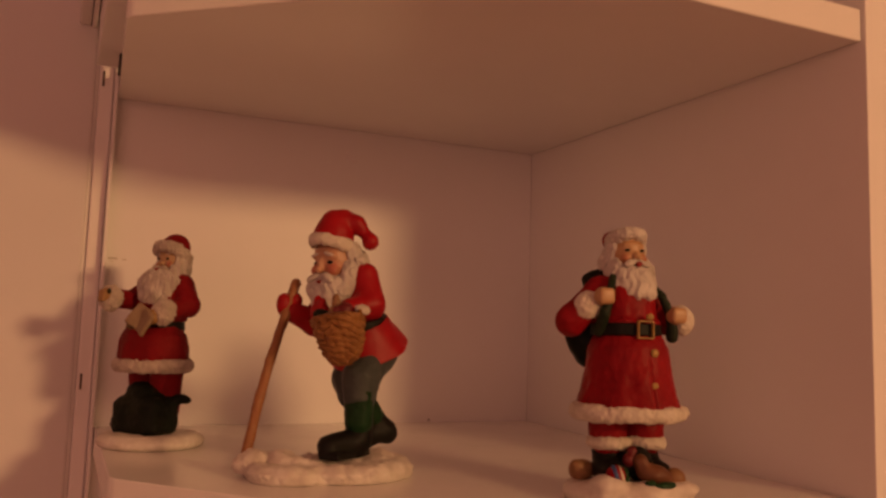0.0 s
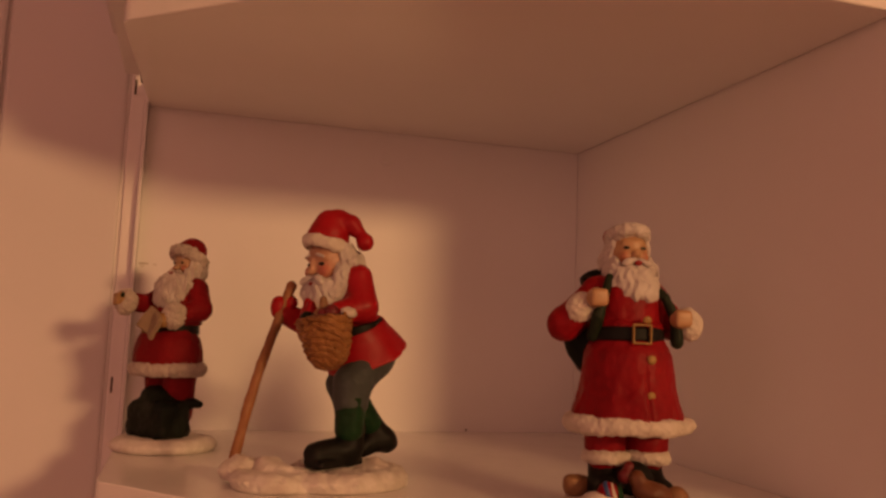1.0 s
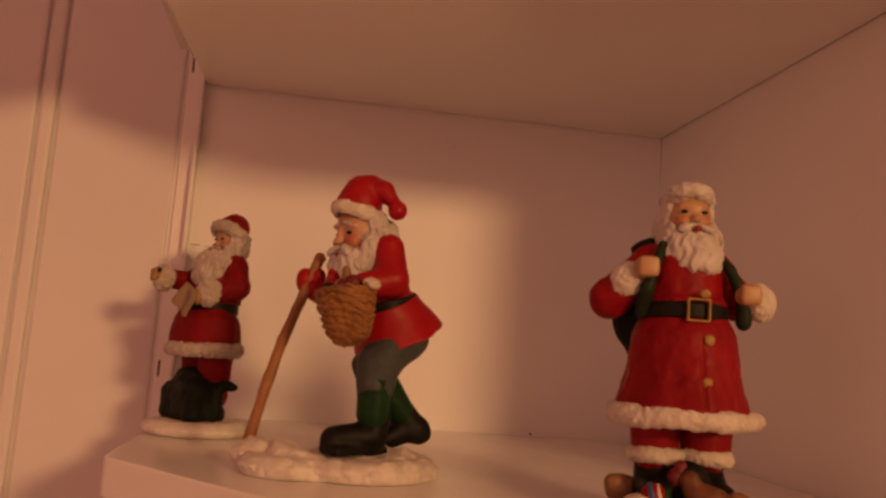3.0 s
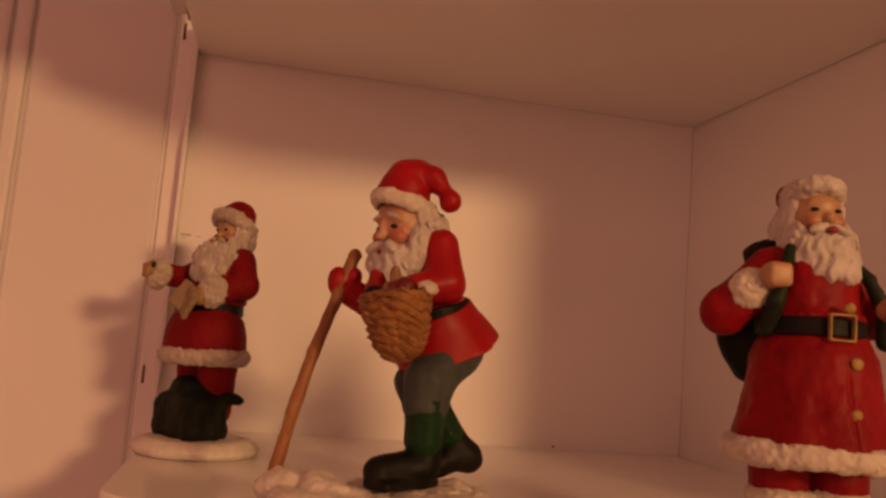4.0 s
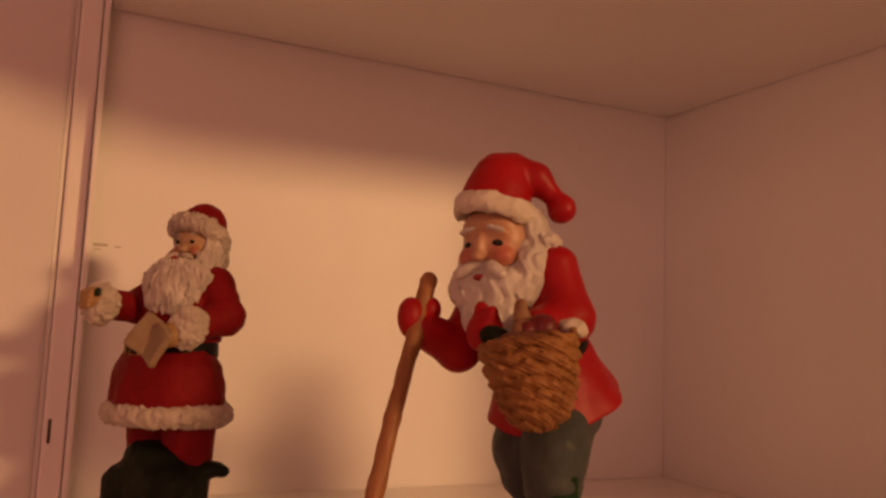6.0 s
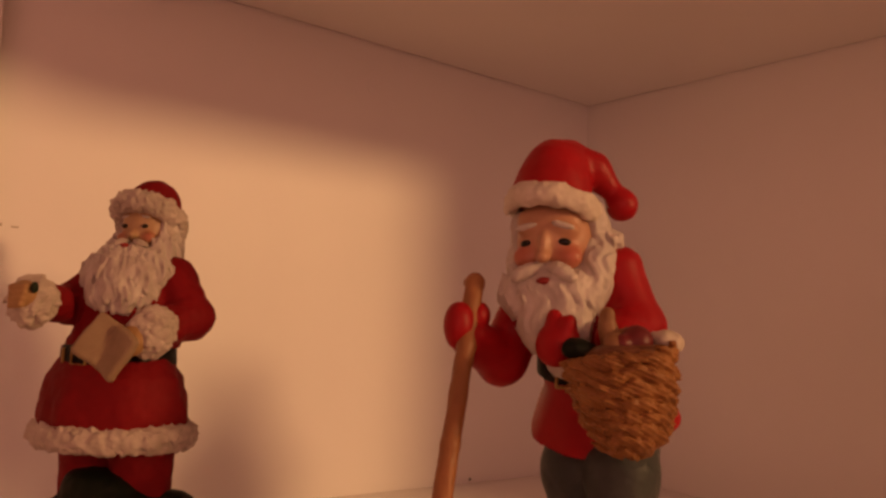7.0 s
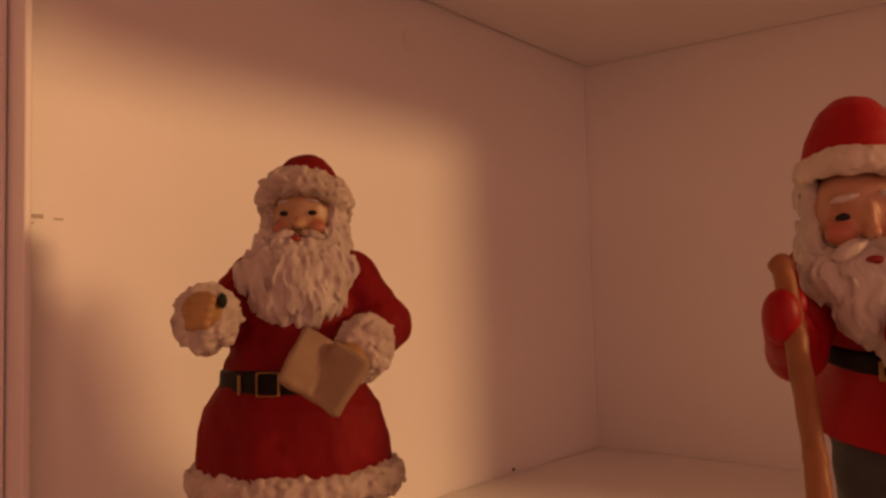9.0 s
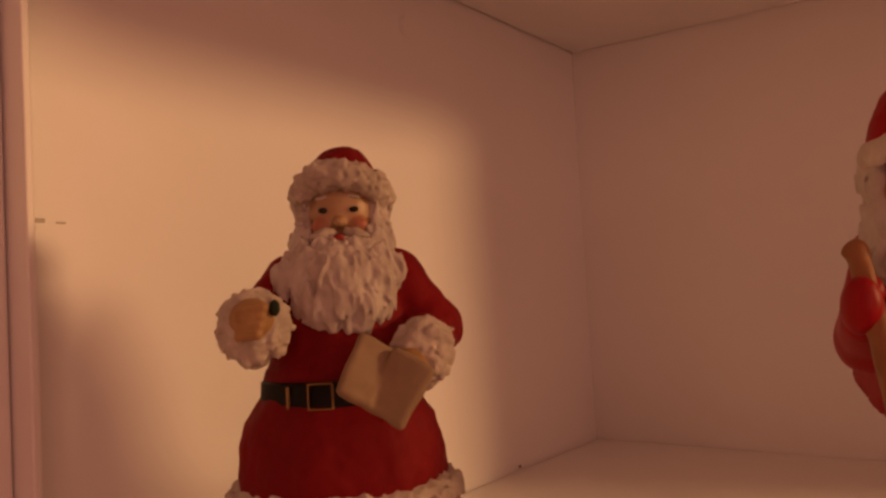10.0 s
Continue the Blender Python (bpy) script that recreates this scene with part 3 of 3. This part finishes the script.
# ---- bearded man who leans on a stick, a wicker basket on his arm ----
def figure_with_stick():
    L = []
    ground = [turn_solid((9, -3, 5.5), ((-5.5, 30), (0, 30.5), (4.0, 27)), 1.22, r=1.6), turn_solid((-4, -38, 5.5), ((-5.5, 23), (0, 23.5), (4, 20)), 1.0, r=1.8), ell((-24, -47, 7.5), (10, 11, 7)), ell((-8, -38, 9.5), (14, 8, 5)), ell((10, 10, 9), (12, 14, 5))]
    L.append((SNOW_PAINT, skinned(ground, 0.9, 3.0, rough=lambda P: (1.1 * snow(P) + 0.5 * np.round(1.6 * vnoise(P + 17, 5.0)) + 0.5 * vnoise(P + 17, 1.8)) * np.clip(P[:, 2] / 3, 0, 1))))
    L.append((STICK_BROWN, skinned(chain([(-27.4, -18.4, 106.5), (-26.4, -26, 88), (-26.2, -36.4, 62), (-26.8, -43.6, 36), (-27.2, -49.5, 10)], [2.6, 2.6, 2.7, 2.8, 2.9]) + [ell((-27.4, -18.2, 106.0), (3.0, 3.0, 2.0))],
              0.6, 1.0, rough=lambda P: 0.35 * vnoise(P, (1.6, 1.6, 12)))))
    boots = chain([(13, -3, 30), (13, -5, 20), (9.5, -24, 17.5)], [7.2, 7.4, 6.4]) + [brick_solid((11.5, -13, 13), (6.5, 17, 2), 1.5, (0, 0, 10))]
    boots += chain([(0, 21, 31), (3, 27, 23), (0, 12, 16.5)], [6.8, 6.6, 5.4]) + [ell((5, 30, 21), (6, 6.5, 6.5))]
    L.append((BLACK_PAINT, skinned(boots, 0.7, 3.0, rough=lambda P: 0.3 * vnoise(P, 5.0))))
    L.append((SOCK_GREEN, skinned(chain([(14, -6, 46), (14, -6, 30)], [8.6, 7.8]) + chain([(-2, 8, 47), (1, 20, 31)], [7.8, 7.0]), 0.7, 1.0,
              rough=lambda P: 0.06 * np.sin(P[:, 2] * 2.4) + 0.25 * vnoise(P, 2.5))))
    pants = [ell((6.5, 11, 67), (15.6, 15.4, 11))] + chain([(11, 8, 65), (13, -4, 54), (13.5, -5.5, 44)], [11.4, 10.2, 9.4]) + chain([(-1, 9, 64), (-1.5, 2, 53), (-1.5, 5, 44)], [10.6, 9.4, 8.8])
    L.append((PANTS_GREY, skinned(pants, 0.7, 3.0, rough=lambda P: 0.5 * vnoise(P, 5.0) + 0.12 * vnoise(P, 1.5))))
    lean = (16, 0, 0)
    coat = chain([(-3, -1, 105), (1.5, 4, 86)], [14, 14.4]) + [turn_solid((4.6, 4.6, 84), ((-18.5, 22.4), (-12, 19.4), (-5.5, 16.6), (1, 14.6)), 1.10, (26, 0, 0), 0.7, 5, 0.6)]
    coat += chain([(10.5, -2, 111), (16.5, -2.5, 95), (14, -17, 91)], [8, 8, 6.5]) + chain([(-14, -1, 105), (-22, -7, 84), (-27, -21, 90)], [8.0, 7.2, 5.8])
    L.append((RED_GLOSS, skinned(coat, 0.7, 2.5, rough=lambda P: 0.35 * vnoise(P, 7.0))))
    mitts = [ell((-29.2, -24.4, 93.4), (4.6, 5.2, 7.0), (10, 0, 0)), ell((-24.6, -19.5, 96.5), (2.6, 3.6, 4.0)), ell((-0.5, -25.6, 89.5), (6.0, 4.2, 6.6), (0, 30, 0)), ell((-1.2, -26.2, 95.2), (2.4, 2.4, 3.6), (0, -10, 0)), ell((2.6, -27.0, 94.6), (2.2, 2.2, 2.8), (0, 24, 0))]
    L.append((RED_GLOSS, skinned(mitts, 0.5, 1.5, rough=lambda P: 0.15 * vnoise(P, 4.0))))
    L.append((BLACK_PAINT, skinned([turn_solid((2.6, 4.2, 84.5), ((-2.8, 16.6), (2.8, 16.2)), 1.0, lean, r=0.8)], 0.6)))
    L.append((GOLD, skinned([brick_solid((-1.0, -13.0, 79.2), (3.2, 1, 2.5), 0.5)], 0.4, 0.2, cuts=[brick_solid((-1.0, -13.0, 79.2), (2.2, 4, 1.5), 0.3)], margin=1)))
    # basket and what lies in it
    bc = (18, -27.6, 76.5)
    L.append((WICKER, skinned([turn_solid(bc, ((-14.5, 5.0), (-11.5, 8.4), (-5, 11.4), (4, 13.4), (11.5, 14.2)), 0.95, (6, -10, 0), r=1.5)], 0.45, cuts=[turn_solid((18, -28, 90), ((-8, 9.5), (6, 13)), 0.95)], rough=weave(bc, 26, 3.5))))
    L.append((TOY_BROWN, skinned([ell((18, -28, 86), (11.5, 11, 4.5))], 0.7, rough=lambda P: 0.8 * vnoise(P, 4.0))))
    L.append((TOY_TAN, skinned([ell((13.2, -26.5, 92.8), (2.7, 2.8, 5.6), (0, -8, 0)), ell((13.0, -27.0, 97.4), (2.0, 2.0, 2.0)), ell((16, -31, 89.5), (3.4, 3.4, 3.4)), ell((18, -25, 91), (3.2, 3.2, 3.6))], 0.5, 1.0, rough=lambda P: 0.3 * vnoise(P, 2.5))))
    L.append((WINE, skinned([ell((20.5, -27.5, 90.6), (4.4, 4.4, 4.4)), ell((17.5, -31.5, 90), (2.6, 2.6, 2.6))], 0.5, 1.0)))
    L.append((SACK_GREEN, skinned([ell((6.8, -31.5, 88.0), (5.0, 3.4, 3.0), (0, 15, 20))], 0.5, rough=lambda P: 0.5 * vnoise(P, 2.5))))
    L.append((FUR_WHITE, skinned([ell((27.5, -21.5, 91.2), (4.4, 4.6, 2.6), (0, 15, 0))], 0.5, rough=lambda P: 0.5 * fur(P))))
    # head
    face = [ell((-6, -9, 119.5), (11.2, 11.2, 13)), ell((-6.6, -14.2, 124.5), (9.4, 5.6, 5.5)), ell((-6.4, -21.4, 113.2), (1.9, 2.4, 1.7)), ell((-6.4, -20.2, 117), (1.4, 2.0, 3.6)), ell((-12.2, -16.6, 113.6), (4, 3.4, 3.4)), ell((-0.4, -16.6, 113.6), (4, 3.4, 3.4)), ell((-11.0, -17.6, 121.6), (4.0, 2.6, 1.8), (0, -8, 0)), ell((-1.6, -17.6, 121.6), (4.0, 2.6, 1.8), (0, 8, 0))]
    L.append((SKIN_ROSY, skinned(face, 0.45, 1.8)))
    L.append((EYE_DARK, skinned([ell((-12.0, -18.2, 117.4), (2.0, 1.0, 1.15), (0, -8, -12)), ell((-1.0, -18.7, 117.8), (2.0, 1.0, 1.15), (0, 8, 12))], 0.3, 0.1, margin=1)))
    L.append((LIP_RED, skinned([ell((-6.0, -20.8, 106.6), (2.3, 1.5, 1.2))], 0.35, margin=1)))
    L.append((BEARD_WHITE, skinned([ell((-11.8, -19.6, 122.0), (3.4, 1.1, 1.0), (0, -14, -10)), ell((-1.2, -19.8, 122.4), (3.4, 1.1, 1.0), (0, 14, 10))], 0.4, 0.2, rough=lambda P: 0.25 * vnoise(P, 1.2), margin=1)))
    beard = [ell((-6, -12.5, 103), (15.2, 9.5, 9.5)), ell((-4.0, -16.0, 95), (10.6, 7.5, 10)), ell((-1.0, -17.4, 87.5), (6.0, 5.2, 7.5)), ell((-17.2, -8.0, 111), (3.6, 7, 9)), ell((6.8, -8.0, 111), (5, 7, 10)), ell((9, -4, 118), (3.6, 6, 5), (0, 25, 0)),
             ell((-4, 2, 116), (12.5, 9, 13)), ell((-17, -6, 124), (2.8, 6, 7)), ell((5.8, -6, 124), (2.8, 6, 7))]
    L.append((BEARD_WHITE, skinned(beard, 0.5, 2.0, rough=curls)))
    L.append((BEARD_WHITE, skinned([ell((-10.8, -19.2, 109.4), (5.6, 2.6, 2.2), (0, -26, 22)), ell((-1.6, -19.2, 109.4), (5.6, 2.6, 2.2), (0, 26, -22))], 0.45, 1.0, rough=lambda P: 0.45 * curls(P))))
    L.append((FUR_WHITE, skinned([ring((-6.8, -10.6, 128.8), 11.9, 12.0, 2.4, (-10, 5, 0), 1.5)], 0.5, rough=lambda P: 0.45 * vnoise(P, 3.2) + 0.35 * vnoise(P, 1.4))))
    hat = [turn_solid((-6.8, -10.0, 134.6), ((-12, 12.7), (-4, 12.3), (3, 10.8), (10, 8.2), (14, 5.0)), 1.03, (-10, 6, 0), r=1.5)] + chain([(-3.4, -6, 143.8), (3.4, -2.4, 141.0), (9.0, 0.6, 134.5)], [6.0, 5.0, 3.2]) + [ell((11.3, 1.2, 131), (4.7, 4.7, 4.8))]
    L.append((RED_GLOSS, skinned(hat, 0.6, 2.0, cuts=[turn_solid((-6.8, -10, 124), ((-12, 16), (5, 16)), 1.0, (-10, 0, 0))], rough=lambda P: 0.35 * vnoise(P, 7.0) + 0.1 * vnoise(P, 2.0))))
    return figurine("figurine", L, 0.1184, 0.2931, -60.5, 0.958, "glossy resin figurine of a bearded man with stick and wicker basket")


# ---- bearded man with a sack on his back, toys at his boots ----
def figure_with_sack():
    L = []
    L.append((SNOW_PAINT, skinned([turn_solid((-1, -5, 5), ((-5, 34), (0, 34.5), (5, 30)), 0.86, r=3), ell((-19, -20, 9), (10, 10, 6)), ell((16, -22, 8), (13, 11, 4.6)), ell((0, -27, 8), (14, 8, 4))], 0.9, 2.5, rough=lambda P: 0.7 * snow(P) * np.clip(P[:, 2] / 3, 0, 1))))
    L.append((BLACK_PAINT, skinned(chain([(-11, -2, 24), (-12, -6, 15), (-14, -15, 14)], [8, 8, 6.5]) + chain([(9, -2, 24), (10, -6, 15), (12, -15, 14)], [8, 8, 6.5]) + [ell((-1, -14, 20), (9, 6, 8))], 0.8, 2.0)))
    L.append((TOY_TAN, skinned([ell((-22.5, 4, 13.6), (7.0, 6.2, 5.4), (0, -20, 0)), ell((-26, 2, 15.5), (4.4, 4.2, 3.4), (0, 35, 0))], 0.6, 2.0, rough=lambda P: 0.35 * vnoise(P, 2.0))))
    L.append((RED_COAT, skinned([ell((-16.2, -21, 14.6), (5.0, 5.0, 5.0))], 0.45)))
    L.append((BLUE, skinned([ring((-16.2, -21, 14.6), 4.0, 4.0, 1.4, (20, 70, 0))], 0.4)))
    L.append((FUR_WHITE, skinned([ring((-13.8, -21.8, 14.9), 3.8, 3.8, 1.0, (20, 70, 0))], 0.4)))
    L.append((SOCK_GREEN, skinned([ell((-12.2, -21.4, 14.4), (2.8, 3.6, 3.6)), ell((6, -31, 11), (6.5, 3, 1.8), (0, 0, 15)), ell((-2, -30, 12), (3, 2.5, 1.6))], 0.45, 0.6, rough=lambda P: 0.4 * vnoise(P, 2.0))))
    L.append((TOY_BROWN, skinned([ell((5, -22, 14.6), (9.4, 6.2, 5.6), (0, 12, 0)), ell((-2, -20, 21), (4, 4, 4))], 0.6, 3.0, rough=lambda P: 0.5 * vnoise(P, 4.0))))
    L.append((TOY_TAN, skinned([ell((16.5, -22, 13.0), (5.6, 5.0, 5.2)), ell((20, -18, 10.5), (4.2, 4.4, 4.2))], 0.6, 2.0, rough=lambda P: 0.4 * vnoise(P, 3.0))))
    L.append((WINE, skinned([ell((-4.5, -16, 25.5), (2.7, 2.7, 2.9)), ell((-6.5, -17, 21.5), (3.6, 3.0, 3.6))], 0.5, 1.0)))
    L.append((RED_COAT, skinned(chain([(-11.5, -4, 31), (-11.5, -4, 50)], [9.8, 11]) + chain([(9.5, -4, 31), (9.5, -4, 50)], [9.8, 11]), 0.8, 1.0, rough=cloth)))
    L.append((FUR_WHITE, skinned([ring((-11.5, -4.5, 29), 8.2, 8, 3.3), ring((9.5, -4.5, 29), 8.2, 8, 3.3)], 0.6, 0.6, rough=lambda P: 0.6 * fur(P))))
    coat = [turn_solid((-1.8, -6, 86), ((-43, 27.4), (-37, 26.2), (-26, 23.3), (-15, 21.7), (-8.5, 20.5), (-4.5, 18.8), (-1, 17.0), (3, 16.8), (6, 16.6)), 1.02, folds=0.5, count=8)]
    coat += [turn_solid((-2.4, -3.8, 100), ((-14, 16.6), (-8, 17), (4, 16), (12, 12.5), (17, 8)), 0.98)]
    coat += chain([(-15, -1, 108), (-32, -1, 91), (-26, -8, 98)], [7.6, 7.8, 6.5]) + chain([(11.5, -1, 107.5), (23, -1, 93), (22, -10, 94)], [7.2, 7.0, 6])
    L.append((RED_COAT, skinned(coat, 0.7, 2.5, cuts=[cap((-0.8, -34.0, 44), (-1.2, -29.0, 66), 1.3, 0.8), cap((-1.2, -29.0, 66), (-1.2, -27.6, 77), 0.8, 0.7), cap((-1.2, -27.4, 77), (-1.2, -25, 84), 0.7, 0.6), cap((-1.2, -25.2, 90), (-1, -24, 104), 0.6, 0.6)], rough=cloth)))
    L.append((FUR_WHITE, skinned([ring((-1.0, -6, 44.4), 27.6, 25.6, 3.4, (0, 0, 0), 1.15)], 0.6, rough=lambda P: 0.6 * fur(P) + 0.8 * vnoise(P + 5, 8.0))))
    L.append((FUR_WHITE, skinned([ell((-26.5, -8, 98.5), (7, 7.5, 8.2), (0, 35, 0))], 0.5, rough=lambda P: 0.6 * fur(P))))
    L.append((FUR_WHITE, skinned([ell((27.0, -11.0, 93.0), (6.8, 6.8, 8.4), (0, -20, 0))], 0.5, rough=lambda P: 0.6 * fur(P))))
    L.append((BLACK_PAINT, skinned([turn_solid((-2.8, -5.6, 87), ((-3.3, 18.4), (3.3, 18.0)), 1.03, r=0.7)], 0.6)))
    L.append((GOLD, skinned([brick_solid((-2.4, -25.2, 87), (4.7, 1.1, 4.7), 0.5)], 0.4, 0.2, cuts=[brick_solid((-2.4, -25.2, 87), (3.8, 4, 3.8), 0.4)], margin=1)))
    L.append((GOLD, skinned([ell((0.4, -29.8, 59), (2.1, 1.0, 2.1)), ell((1.4, -27.8, 75.4), (2.1, 1.0, 2.1)), ell((0.2, -25.2, 93.6), (2.2, 1.2, 1.9))], 0.35, 0.2, rough=lambda P: 0.25 * vnoise(P, 1.3), margin=1)))
    for s, spots in ((-1, [(-13, -10, 114), (-17.5, -15.5, 104), (-20.5, -16, 95), (-20.5, -10, 86)]), (1, [(9.5, -8, 113), (14.5, -13, 105), (19, -14.5, 95), (20, -14, 84)])):
        L.append((STRAP_GREEN, skinned(chain(spots, [1.9, 2.2, 2.7, 3.2]), 0.6, 1.0, rough=lambda P: 0.3 * vnoise(P, 3.0))))
    L.append((SACK_GREEN, skinned([ell((-3, 17, 86), (23, 14, 23)), ell((-13, 7, 113), (8, 7, 6.5)), ell((-4, 13, 108), (14, 10, 9))], 0.9, 5.0, rough=lambda P: 0.9 * vnoise(P, (5, 5, 9)) + 0.3 * vnoise(P, 2.5))))
    for x, y, z, a in ((-21.0, -15.0, 103.5, 0), (20.6, -15.8, 95.0, 0)):
        fist = [ell((x, y, z), (5.0, 4.4, 4.9))] + [cap((x - 2.6, y - 3.8, z + 2.9 - 1.9 * i), (x + 2.8, y - 3.9, z + 3.1 - 1.9 * i), 1.1, 1.1) for i in range(4)]
        L.append((SKIN_WARM, skinned(fist, 0.45, 2.2)))
    # head
    L.append((SKIN_WARM, skinned([ell((-0.5, -2.5, 126.5), (9.4, 9, 12)), ell((-0.4, -12.2, 125.6), (2.0, 2.3, 1.9)), ell((-5, -9.4, 124.6), (2.8, 2.4, 2.4)), ell((4.2, -9.4, 124.6), (2.8, 2.4, 2.4)), ell((-0.4, -8.8, 131.4), (6, 2.0, 2.2))], 0.45, 1.6)))
    L.append((EYE_DARK, skinned([ell((-4.8, -10.7, 128.8), (1.6, 0.8, 0.8), (0, 0, -10)), ell((3.8, -10.7, 128.8), (1.6, 0.8, 0.8), (0, 0, 10))], 0.3, 0.1, margin=1)))
    L.append((LIP_RED, skinned([ell((-0.3, -14.9, 121.2), (1.9, 1.3, 1.4))], 0.3, margin=1)))
    beard = [ell((0, -9.5, 111), (12.4, 9.2, 9.5)), ell((0, -10.8, 116), (9, 4.5, 4)), ell((0.4, -14, 106.5), (9.5, 7, 6)), ell((-9, -4.5, 117), (4.5, 7, 8)), ell((8.4, -4.5, 117), (4.5, 7, 8)),
             ell((-1.5, 4, 120), (12, 9, 13)), ell((-9.0, 0, 128), (2.8, 6.0, 8)), ell((8.2, 0, 128), (2.6, 5.5, 8))]
    L.append((BEARD_WHITE, skinned(beard, 0.5, 2.0, rough=curls)))
    L.append((BEARD_WHITE, skinned([ell((-4.2, -12.8, 121.8), (4.2, 2.1, 1.7), (0, -20, 15)), ell((3.6, -12.8, 121.8), (4.2, 2.1, 1.7), (0, 20, -15))], 0.4, 0.6, rough=lambda P: 0.4 * curls(P))))
    L.append((BEARD_WHITE, skinned([ring((-0.5, -1.2, 135.4), 8.4, 8.8, 3.0, (-18, 0, 0), 1.1), ell((-1, 0, 135.5), (9.2, 8.8, 6.2))], 0.5, rough=lambda P: 0.6 * fur(P))))
    L.append((RED_COAT, skinned([ell((-3.4, 4.6, 135.4), (7.0, 7.4, 6.2))], 0.7, rough=cloth)))
    return figurine("figurine", L, 0.235, 0.2030, -7.2, 0.955, "red resin figurine of a bearded man carrying a dark green sack")


figure_with_book()
figure_with_stick()
figure_with_sack()
